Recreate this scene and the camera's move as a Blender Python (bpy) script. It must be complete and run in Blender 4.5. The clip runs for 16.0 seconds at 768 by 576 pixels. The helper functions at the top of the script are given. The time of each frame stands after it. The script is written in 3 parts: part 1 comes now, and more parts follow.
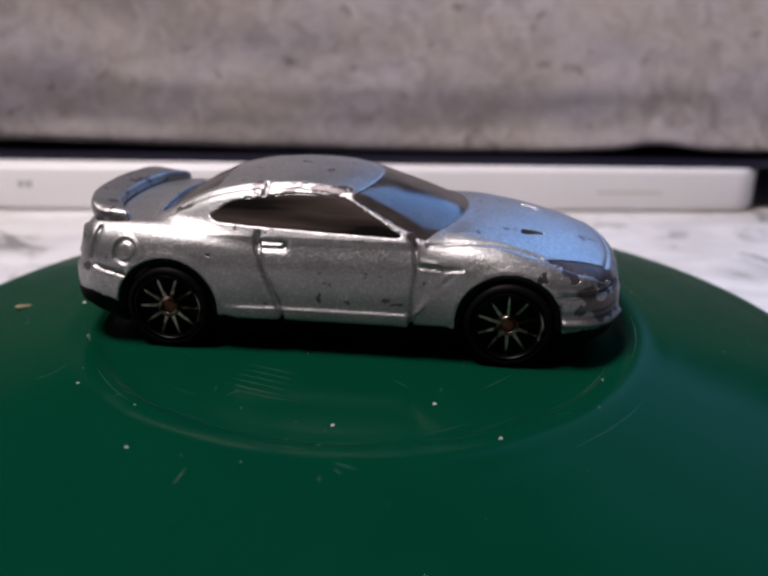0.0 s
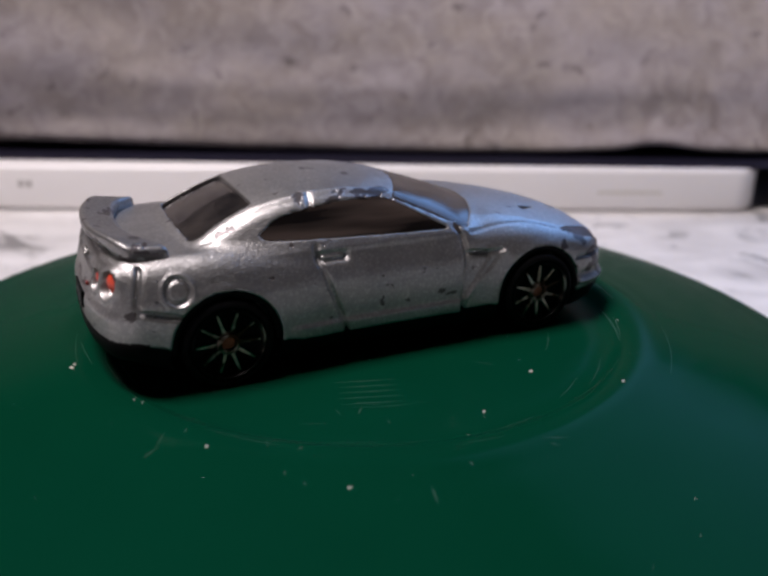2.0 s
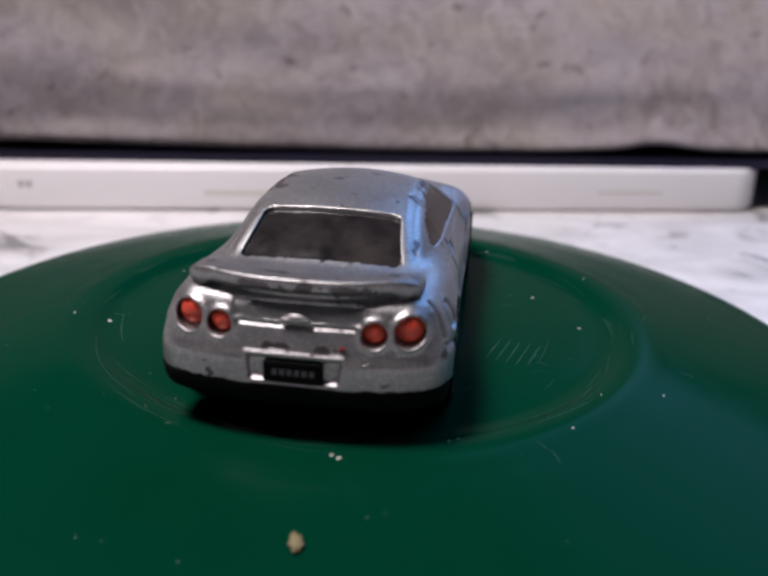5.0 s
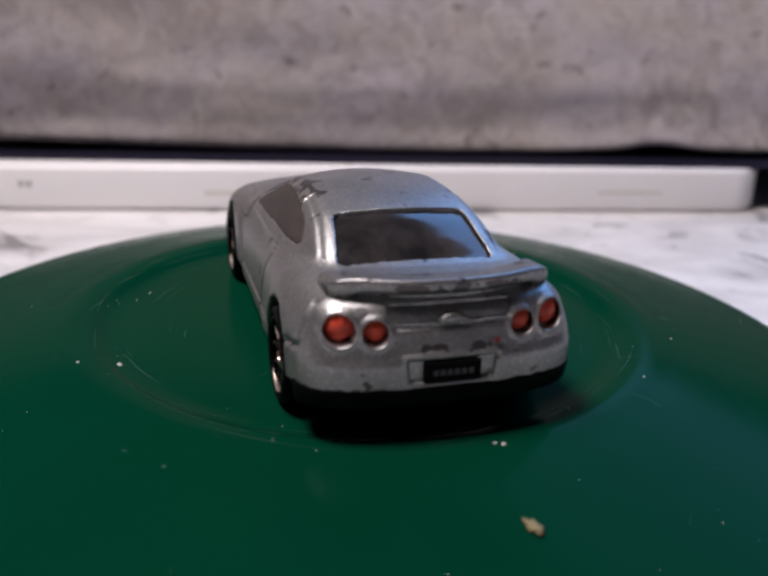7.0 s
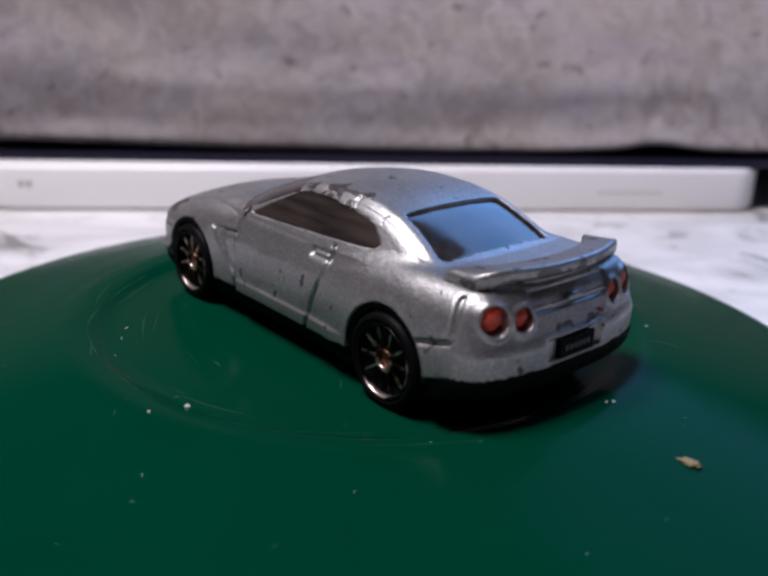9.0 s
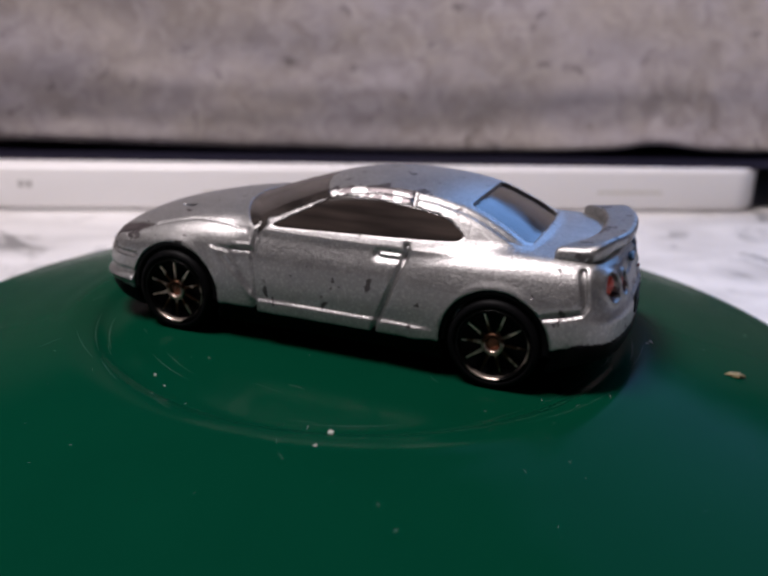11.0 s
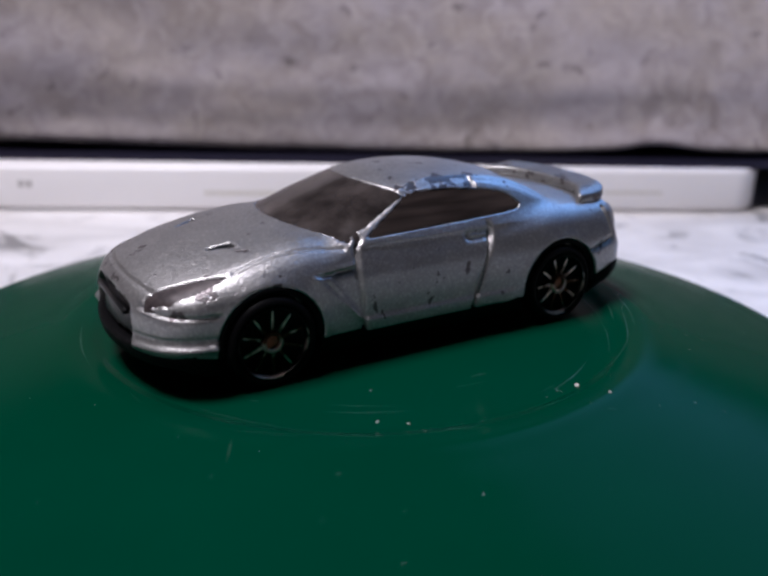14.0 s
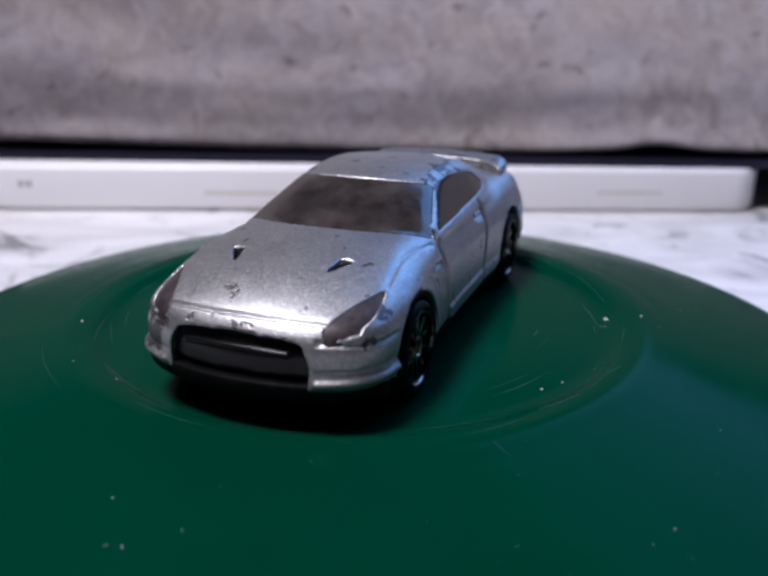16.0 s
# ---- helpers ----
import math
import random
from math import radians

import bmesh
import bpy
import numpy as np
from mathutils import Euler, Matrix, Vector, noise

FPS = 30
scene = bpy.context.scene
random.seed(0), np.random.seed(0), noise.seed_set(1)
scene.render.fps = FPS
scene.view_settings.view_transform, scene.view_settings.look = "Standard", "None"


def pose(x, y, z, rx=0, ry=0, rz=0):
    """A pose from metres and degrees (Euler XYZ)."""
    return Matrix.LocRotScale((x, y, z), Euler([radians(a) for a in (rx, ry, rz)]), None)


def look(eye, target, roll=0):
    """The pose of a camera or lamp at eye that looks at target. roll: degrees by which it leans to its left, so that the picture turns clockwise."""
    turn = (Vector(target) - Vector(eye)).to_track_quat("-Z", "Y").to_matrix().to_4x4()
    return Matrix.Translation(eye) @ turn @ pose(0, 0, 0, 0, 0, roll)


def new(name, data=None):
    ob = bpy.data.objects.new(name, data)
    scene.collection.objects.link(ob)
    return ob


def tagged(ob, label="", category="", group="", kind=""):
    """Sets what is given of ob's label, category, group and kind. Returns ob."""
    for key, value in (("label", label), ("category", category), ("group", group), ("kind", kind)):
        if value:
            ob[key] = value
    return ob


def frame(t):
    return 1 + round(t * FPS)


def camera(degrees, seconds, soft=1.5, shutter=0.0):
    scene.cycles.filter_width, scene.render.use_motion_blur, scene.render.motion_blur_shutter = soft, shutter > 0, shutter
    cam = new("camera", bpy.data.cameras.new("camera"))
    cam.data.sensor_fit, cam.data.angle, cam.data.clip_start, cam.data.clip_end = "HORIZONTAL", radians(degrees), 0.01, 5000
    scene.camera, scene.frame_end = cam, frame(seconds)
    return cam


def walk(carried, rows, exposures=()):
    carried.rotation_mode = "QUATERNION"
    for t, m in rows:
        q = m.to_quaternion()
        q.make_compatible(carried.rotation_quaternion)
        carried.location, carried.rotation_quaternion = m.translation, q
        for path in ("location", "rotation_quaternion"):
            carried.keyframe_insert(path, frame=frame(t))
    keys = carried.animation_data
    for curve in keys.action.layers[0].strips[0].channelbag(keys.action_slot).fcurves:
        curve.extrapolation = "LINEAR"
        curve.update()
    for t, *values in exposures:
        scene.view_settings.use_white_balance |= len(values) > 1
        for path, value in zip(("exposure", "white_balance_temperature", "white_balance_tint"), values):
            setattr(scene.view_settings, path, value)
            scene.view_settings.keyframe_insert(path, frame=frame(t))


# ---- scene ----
# The camera stands still, a hand's width before a small turntable. One unit of the plan below is a centimetre.
K = 0.01
EYE = (0.0, -0.109, 0.04406)
AIM = (EYE[0] + 0.02797, EYE[1] + 0.93833, EYE[2] - 0.34462)
cam = camera(50.63, 16.0, soft=2.9)
cam.data.dof.use_dof = True
cam.data.dof.focus_distance = 0.100
cam.data.dof.aperture_fstop = 26.0
VIEW = look(EYE, AIM, 1.05)
EXPOSURES = [(0.0, -0.05, 6450, 10), (0.5, -0.07, 6500, 10), (1.0, -0.02, 6250, 10), (1.5, -0.10, 6480, 10), (2.0, -0.11, 6500, 10),
             (2.5, -0.11, 6600, 10), (3.0, -0.02, 6250, 10), (3.5, 0.00, 6220, 10), (4.2, 0.00, 6250, 10), (6.3, -0.02, 6350, 10), (6.5, -0.02, 6350, 10),
             (7.0, -0.07, 6420, 10), (7.5, -0.08, 6480, 10), (8.0, 0.01, 6030, 10), (8.5, 0.01, 6000, 10), (9.2, 0.01, 6000, 10),
             (11.3, -0.05, 6480, 10), (11.5, -0.05, 6500, 10), (12.0, -0.05, 6400, 10), (12.5, -0.02, 6300, 10), (13.0, -0.02, 6200, 10),
             (13.5, -0.10, 6500, 10), (14.0, 0.01, 5930, 10), (14.5, -0.10, 6500, 10), (15.0, -0.09, 6520, 10), (15.5, 0.01, 5850, 10),
             (16.0, 0.03, 5690, 10)]
walk(cam, [(0.0, VIEW), (16.0, VIEW)], EXPOSURES)

# Turn of the turntable in degrees, by seconds.
TURN = [(0.0, 0.0), (0.5, 7.73), (1.0, 15.23), (1.5, 25.55), (2.0, 32.2), (2.5, 42.98), (3.0, 52.02), (3.5, 62.67),
        (4.0, 69.9), (4.2, 74.24), (6.3, 103.26), (6.5, 105.02), (7.0, 113.48), (7.5, 119.86), (8.0, 127.76),
        (8.5, 131.21), (9.0, 137.64), (9.2, 139.8), (11.3, 171.8), (11.5, 175.96), (12.0, 182.85), (12.5, 189.9),
        (13.0, 199.77), (13.5, 206.26), (14.0, 217.76), (14.5, 227.0), (15.0, 235.6), (15.5, 244.75), (16.0, 255.3)]

# ---- light ----
world = bpy.data.worlds.new("room_light")
scene.world = world
world.use_nodes = True
world.node_tree.nodes["Background"].inputs["Color"].default_value = (0.75, 0.8, 1.0, 1)
world.node_tree.nodes["Background"].inputs["Strength"].default_value = 0.015


def area_lamp(name, eye, target, wide, high, watts, colour):
    data = bpy.data.lights.new(name, "AREA")
    data.shape, data.size, data.size_y = "RECTANGLE", wide, high
    data.energy, data.color = watts, colour
    ob = new(name, data)
    ob.matrix_world = look(eye, target)
    return ob


# A warm white lamp over the table, on the camera's side, and a bluish screen above and behind.
area_lamp("ceiling_lamp", (-0.20, -0.055, 0.60), (0, 0.05, 0), 0.20, 0.16, 5.2, (1.0, 0.888, 0.89))
area_lamp("screen_light", (0.37, 0.40, 0.44), (0, 0, 0.02), 0.50, 0.38, 1.9, (0.22, 0.46, 1.0))


# ---- materials ----
def material(name, colour, rough=0.5, metal=0.0, **more):
    m = bpy.data.materials.new(name)
    m.use_nodes = True
    b = m.node_tree.nodes["Principled BSDF"]
    b.inputs["Base Color"].default_value = (*colour, 1)
    b.inputs["Roughness"].default_value = rough
    b.inputs["Metallic"].default_value = metal
    for key, value in more.items():
        b.inputs[key.replace("_", " ")].default_value = value
    return m


class Nodes:
    """Short hand for a material's nodes."""

    def __init__(self, m):
        self.tree = m.node_tree
        self.shader = m.node_tree.nodes["Principled BSDF"]
        self.place = self.add("ShaderNodeTexCoord").outputs["Object"]

    def add(self, kind, **settings):
        n = self.tree.nodes.new(kind)
        for key, value in settings.items():
            if key == "operation":
                n.operation = value
            elif key == "blend_type":
                n.blend_type = value
        return n

    def link(self, a, b):
        self.tree.links.new(a, b)

    def scaled(self, x, y, z):
        n = self.add("ShaderNodeMapping")
        n.inputs["Scale"].default_value = (x, y, z)
        self.link(self.place, n.inputs["Vector"])
        return n.outputs["Vector"]

    def noise(self, scale, detail=4, rough=0.55, vector=None, distortion=0.0):
        n = self.add("ShaderNodeTexNoise")
        n.inputs["Scale"].default_value = scale
        n.inputs["Detail"].default_value = detail
        n.inputs["Roughness"].default_value = rough
        n.inputs["Distortion"].default_value = distortion
        self.link(vector if vector is not None else self.place, n.inputs["Vector"])
        return n.outputs["Fac"]

    def ramp(self, value, *stops):
        n = self.add("ShaderNodeValToRGB")
        r = n.color_ramp
        while len(r.elements) < len(stops):
            r.elements.new(0.5)
        for e, (at, colour) in zip(r.elements, stops):
            e.position = at
            e.color = (colour, colour, colour, 1) if isinstance(colour, (int, float)) else (*colour, 1)
        self.link(value, n.inputs["Fac"])
        return n.outputs["Color"]

    def math(self, operation, a, b):
        n = self.add("ShaderNodeMath", operation=operation)
        if operation == "MULTIPLY_ADD":
            n.inputs[2].default_value = 0.5
        for socket, value in zip(n.inputs, (a, b)):
            if isinstance(value, (int, float)):
                socket.default_value = value
            else:
                self.link(value, socket)
        return n.outputs[0]

    def mix(self, factor, a, b, blend="MIX"):
        n = self.add("ShaderNodeMix", blend_type=blend)
        n.data_type = "RGBA"
        for socket, value in zip((n.inputs[0], n.inputs[6], n.inputs[7]), (factor, a, b)):
            if isinstance(value, (int, float)):
                socket.default_value = value
            elif isinstance(value, tuple):
                socket.default_value = (*value, 1)
            else:
                self.link(value, socket)
        return n.outputs[2]

    def around(self, centre, reach):
        """1 at a place on the thing, falling to 0 at its reach; both in centimetres."""
        n = self.add("ShaderNodeMapping")
        n.inputs["Scale"].default_value = [1 / (r * K) for r in reach]
        n.inputs["Location"].default_value = [-c / r for c, r in zip(centre, reach)]
        self.link(self.place, n.inputs["Vector"])
        d = self.add("ShaderNodeVectorMath", operation="LENGTH")
        self.link(n.outputs["Vector"], d.inputs[0])
        return self.ramp(d.outputs["Value"], (0.55, 1.0), (1.0, 0.0))

    def axis(self, which):
        n = self.add("ShaderNodeSeparateXYZ")
        self.link(self.place, n.inputs[0])
        return n.outputs[which]

    def bump(self, height, strength, distance):
        n = self.add("ShaderNodeBump")
        n.inputs["Strength"].default_value = strength
        n.inputs["Distance"].default_value = distance
        self.link(height, n.inputs["Height"])
        self.link(n.outputs["Normal"], self.shader.inputs["Normal"])

    def to(self, value, socket):
        self.link(value, self.shader.inputs[socket])


# Where the paint is rubbed away most: place and reach in centimetres on the car, and how much.
WORN = [((2.62, 1.42, 1.21), (0.62, 0.30, 0.13), 0.17), ((2.62, -1.42, 1.21), (0.62, 0.30, 0.13), 0.17),
        ((3.25, -1.20, 0.84), (0.55, 0.65, 0.32), 0.27), ((3.30, 1.25, 1.00), (0.35, 0.35, 0.10), 0.15),
        ((3.52, -0.30, 1.13), (0.25, 0.80, 0.07), 0.12), ((-3.50, -0.05, 1.12), (0.35, 0.75, 0.075), 0.17),
        ((-0.55, 0.80, 2.14), (0.70, 0.17, 0.12), 0.13), ((0.0, -0.95, 2.08), (0.35, 0.10, 0.10), 0.14),
        ((-1.9, 1.05, 1.85), (0.40, 0.12, 0.20), 0.10), ((-1.9, -1.05, 1.85), (0.40, 0.12, 0.20), 0.12),
        ((-3.50, 0.0, 1.70), (0.12, 1.35, 0.10), 0.16), ((-3.0, 1.12, 1.60), (0.35, 0.16, 0.12), 0.15), ((-3.0, -1.12, 1.60), (0.35, 0.16, 0.12), 0.13),
        ((-3.3, 0.95, 0.82), (0.30, 0.25, 0.12), 0.12), ((-3.3, -0.95, 0.82), (0.30, 0.25, 0.12), 0.12)]


def silver_paint(name, wear, tone=0.395):
    """Worn metallic silver paint with coarse flakes, chipped down to dark grey metal. wear: how much of it is chipped."""
    m = material(name, (tone, tone, tone), 0.4, 0.92)
    n = Nodes(m)
    flake = n.noise(3600, 2, 0.7)
    patch = n.noise(190, 5, 0.6)
    chips = n.noise(430, 3, 0.55, distortion=0.35)
    sides = n.add("ShaderNodeMath", operation="ABSOLUTE")
    n.link(n.axis(1), sides.inputs[0])
    rail = n.math("MULTIPLY", n.ramp(n.math("MULTIPLY", sides.outputs[0], 50), (0.385, 0.0), (0.415, 1.0), (0.50, 1.0), (0.52, 0.0)),
                  n.ramp(n.math("MULTIPLY", n.axis(2), 40), (0.765, 0.0), (0.785, 1.0)))
    rail = n.math("MULTIPLY", rail, n.ramp(n.math("MULTIPLY_ADD", n.axis(0), 20), (0.26, 0.0), (0.30, 1.0), (0.53, 1.0), (0.56, 0.0)))
    extra = n.math("MULTIPLY", rail, 0.115)
    for centre, reach, amount in WORN:
        extra = n.math("ADD", extra, n.math("MULTIPLY", n.around(centre, reach), amount))
    chip = n.ramp(n.math("ADD", chips, extra), (wear, 0.0), (wear + 0.015, 1.0))
    dust = n.ramp(n.noise(900, 3, 0.7), (0.66, 0.0), (0.72, 1.0))
    colour = n.mix(n.ramp(patch, (0.35, 0.0), (0.7, 1.0)), (tone * 0.88, tone * 0.87, tone * 0.87), (tone * 1.05, tone * 1.04, tone * 1.03))
    colour = n.mix(n.math("MULTIPLY", dust, 0.35), colour, (0.75, 0.74, 0.72))
    # Flake glints are put into the base colour as brighter grains.
    spark = n.ramp(n.noise(2600, 2, 0.6), (0.34, 0.92), (0.52, 0.99), (0.70, 1.32))
    colour = n.mix(1.0, colour, spark, "MULTIPLY")
    bare = n.mix(n.noise(260, 3), (0.10, 0.085, 0.085), (0.16, 0.15, 0.155))
    n.to(n.mix(chip, colour, bare), "Base Color")
    n.to(n.ramp(flake, (0.3, 0.29), (0.7, 0.52)), "Roughness")
    n.bump(n.math("ADD", flake, n.math("MULTIPLY", chip, -0.7)), 0.5, 0.00011)
    return m


PAINT = silver_paint("worn_silver_paint", 0.675, 0.41)
WING_PAINT = silver_paint("chipped_dark_silver_paint", 0.60, 0.33)
GLASS = material("smoky_plastic", (0.02, 0.017, 0.016), 0.16, Specular_IOR_Level=0.48)
gn = Nodes(GLASS)
gn.to(gn.ramp(gn.noise(300, 4), (0.35, 0.10), (0.7, 0.24)), "Roughness")
gn.to(gn.mix(gn.ramp(gn.noise(160, 5, 0.65), (0.35, 0.0), (0.68, 1.0)), (0.018, 0.015, 0.014), (0.060, 0.050, 0.046)), "Base Color")
SIDE_GLASS = material("dark_plastic_painted_streaks", (0.012, 0.009, 0.009), 0.14, Specular_IOR_Level=0.35)
wn = Nodes(SIDE_GLASS)
# Lengthwise lighter streaks in the colour stand in for reflections on the side windows.
wn.to(wn.mix(wn.ramp(wn.noise(170, 3, 0.5, wn.scaled(0.25, 1, 2.2)), (0.36, 0.0), (0.66, 1.0)), (0.006, 0.005, 0.005), (0.060, 0.046, 0.040)), "Base Color")
REAR_GLASS = material("glossy_smoky_plastic", (0.012, 0.011, 0.012), 0.12, Specular_IOR_Level=0.75)
vn = Nodes(REAR_GLASS)
vn.to(vn.mix(vn.ramp(vn.noise(190, 4, 0.6), (0.35, 0.0), (0.68, 1.0)), (0.012, 0.011, 0.012), (0.045, 0.039, 0.037)), "Base Color")
vn.to(vn.ramp(vn.noise(260, 4), (0.35, 0.08), (0.7, 0.2)), "Roughness")
LENS = material("dull_brown_grey_print", (0.07, 0.055, 0.058), 0.45, 0.2, Specular_IOR_Level=0.3)
en = Nodes(LENS)
en.to(en.mix(en.ramp(en.noise(500, 4, 0.65), (0.4, 0.0), (0.66, 1.0)), (0.028, 0.022, 0.024), (0.075, 0.06, 0.06)), "Base Color")
en.bump(en.noise(1200, 3), 0.3, 0.00005)
BLACK = material("black_plastic", (0.003, 0.003, 0.0035), 0.55, Specular_IOR_Level=0.06)
bn = Nodes(BLACK)
bn.bump(bn.noise(1500, 3), 0.2, 0.00005)
GRILLE = material("glossy_black_plastic", (0.004, 0.004, 0.0045), 0.28, Specular_IOR_Level=0.3)
qn = Nodes(GRILLE)
qn.bump(qn.noise(1500, 3), 0.15, 0.00005)
TYRE = material("black_wheel_plastic", (0.003, 0.003, 0.0035), 0.5, Specular_IOR_Level=0.06)
tn = Nodes(TYRE)
tn.bump(tn.noise(900, 3), 0.15, 0.00005)
CHROME = material("worn_part_lit_copper", (0.6, 0.5, 0.42), 0.36, 1.0)
cn = Nodes(CHROME)
# Dark patches in the colour: worn plating, and spokes that catch little light.
cn.to(cn.mix(cn.ramp(cn.noise(420, 3), (0.40, 0.0), (0.54, 1.0)), (0.72, 0.57, 0.49), (0.05, 0.025, 0.015)), "Base Color")
LIP = material("blackened_rim_lip", (0.02, 0.015, 0.012), 0.35, 0.8)
ln = Nodes(LIP)
ln.to(ln.mix(ln.ramp(ln.noise(330, 3), (0.54, 0.0), (0.64, 1.0)), (0.006, 0.006, 0.006), (0.5, 0.42, 0.36)), "Base Color")
HUB = material("brown_wheel_hub", (0.26, 0.085, 0.04), 0.5, 0.3)
RED = material("orange_red_lacquer", (0.55, 0.035, 0.02), 0.38)
rn = Nodes(RED)
rn.to(rn.mix(rn.noise(700, 3), (0.55, 0.04, 0.022), (0.78, 0.10, 0.05)), "Base Color")
DULL_RED = material("dull_red_ink", (0.22, 0.02, 0.018), 0.6)
GREY_INK = material("pale_grey_print", (0.42, 0.41, 0.40), 0.6)
PALE_INK = material("faded_beige_print", (0.70, 0.68, 0.63), 0.6)
PLATE_INK = material("grey_plate_print", (0.055, 0.055, 0.06), 0.5)

GREEN = material("glossy_green_plastic", (0.0, 0.036, 0.018), 0.14, Specular_IOR_Level=0.016)
n = Nodes(GREEN)
cloud = n.noise(55, 5, 0.6)
smear = n.noise(160, 6, 0.7, distortion=1.5)
n.to(n.mix(cloud, (0.0006, 0.0315, 0.0155), (0.0011, 0.0395, 0.0195)), "Base Color")
n.to(n.ramp(smear, (0.3, 0.10), (0.75, 0.24)), "Roughness")
n.bump(n.noise(700, 4), 0.05, 0.0001)
DUST = material("white_dust", (0.62, 0.6, 0.55), 0.8)
dn = Nodes(DUST)
dn.to(dn.mix(dn.noise(900, 2), (0.40, 0.37, 0.31), (0.58, 0.57, 0.54)), "Base Color")
SCRATCH = material("pale_scuff", (0.10, 0.2, 0.15), 0.6)
sn = Nodes(SCRATCH)
sn.to(sn.mix(sn.noise(1500, 3), (0.004, 0.042, 0.024), (0.030, 0.085, 0.060)), "Base Color")
CRUMB = material("beige_crumb", (0.5, 0.4, 0.22), 0.7)
kn = Nodes(CRUMB)
kn.to(kn.mix(kn.noise(900, 4), (0.13, 0.10, 0.04), (0.30, 0.25, 0.13)), "Base Color")

TABLE = material("white_marbled_cover", (0.75, 0.74, 0.73), 0.45)
n = Nodes(TABLE)
wide = n.noise(16, 6, 0.6, n.scaled(1, 2.4, 1), 1.2)
vein = n.noise(42, 5, 0.62, n.scaled(1.0, 0.55, 1), 2.0)
stroke = n.ramp(vein, (0.33, 0.25), (0.44, 1.0))
marble = n.mix(n.ramp(wide, (0.38, 0.0), (0.62, 1.0)), (0.60, 0.585, 0.58), (0.80, 0.785, 0.78))
slant = n.add("ShaderNodeMapping")
slant.inputs["Rotation"].default_value = (0, 0, radians(-62))
slant.inputs["Scale"].default_value = (0.22, 1.0, 1.0)
n.link(n.place, slant.inputs["Vector"])
dash = n.ramp(n.noise(190, 2, 0.5, slant.outputs["Vector"]), (0.29, 0.35), (0.37, 1.0))
dash = n.mix(n.ramp(n.noise(9, 2), (0.45, 0.0), (0.55, 1.0)), (1.0, 1.0, 1.0), dash)
marble = n.mix(0.75, marble, dash, "MULTIPLY")
n.to(n.mix(0.85, marble, stroke, "MULTIPLY"), "Base Color")
WHITE = material("white_gloss_plastic", (0.86, 0.845, 0.85), 0.35)
n = Nodes(WHITE)
n.to(n.mix(n.noise(40, 4), (0.84, 0.825, 0.83), (0.90, 0.885, 0.89)), "Base Color")
# Near-black navy with little sheen, for the dark band under the cushion.
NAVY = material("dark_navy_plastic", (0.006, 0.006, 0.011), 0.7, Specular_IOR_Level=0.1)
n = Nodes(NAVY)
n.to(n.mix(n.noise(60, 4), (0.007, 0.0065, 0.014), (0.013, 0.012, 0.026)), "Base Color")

CLOTH = material("mottled_grey_fabric", (0.36, 0.34, 0.33), 0.9)
n = Nodes(CLOTH)
big = n.noise(22, 5, 0.6)
fine = n.noise(140, 5, 0.65, distortion=0.8)
spot = n.ramp(n.noise(120, 3, 0.5, n.scaled(1, 1, 1.3), 0.4), (0.29, 0.5), (0.36, 1.0))
tone = n.mix(n.ramp(big, (0.33, 0.0), (0.68, 1.0)), (0.262, 0.236, 0.226), (0.402, 0.377, 0.376))
tone = n.mix(n.ramp(fine, (0.36, 0.0), (0.72, 1.0)), tone, (0.49, 0.462, 0.465))
tint = n.noise(30, 4, 0.6, n.scaled(1, 1, 1.6))
tone = n.mix(0.5, tone, n.mix(n.ramp(tint, (0.38, 0.0), (0.62, 1.0)), (0.98, 0.88, 0.80), (0.93, 0.88, 1.0)), "MULTIPLY")
n.to(n.mix(0.8, tone, spot, "MULTIPLY"), "Base Color")
n.bump(fine, 0.5, 0.0006)
WALL = material("plain_wall_paint", (0.30, 0.29, 0.28), 0.85)
n = Nodes(WALL)
n.to(n.mix(n.noise(3, 5), (0.26, 0.25, 0.24), (0.34, 0.33, 0.32)), "Base Color")


# ---- mesh helpers ----
def part(name, verts, faces, mat, parent=None, label="", smooth=True):
    """One mesh object, from points in centimetres, under a thing or a part."""
    mesh = bpy.data.meshes.new(name)
    mesh.from_pydata((np.asarray(verts, float) * K).tolist(), [], [list(map(int, f)) for f in faces])
    mesh.materials.append(mat)
    mesh.polygons.foreach_set("use_smooth", [smooth] * len(mesh.polygons))
    mesh.update()
    ob = new(name, mesh)
    ob.parent = parent
    return tagged(ob, label)


def from_bm(name, bm, mat, parent=None, label="", smooth=True):
    bmesh.ops.recalc_face_normals(bm, faces=bm.faces)
    bm.verts.index_update()
    verts = [tuple(v.co) for v in bm.verts]
    faces = [[v.index for v in f.verts] for f in bm.faces]
    bm.free()
    return part(name, verts, faces, mat, parent, label, smooth)


def lathe(profile, turns, axis="z", closed=False):
    """Points and faces of a profile of (radius, height) turned round an axis."""
    verts, faces = [], []
    for i in range(turns):
        a = 2 * math.pi * i / turns
        for r, h in profile:
            p = (r * math.cos(a), r * math.sin(a), h)
            verts.append(p if axis == "z" else (p[0], h, p[1]))
    m = len(profile)
    for i in range(turns):
        j = (i + 1) % turns
        for k in range(m if closed else m - 1):
            q = (k + 1) % m
            faces.append((i * m + k, j * m + k, j * m + q, i * m + q))
    return verts, faces


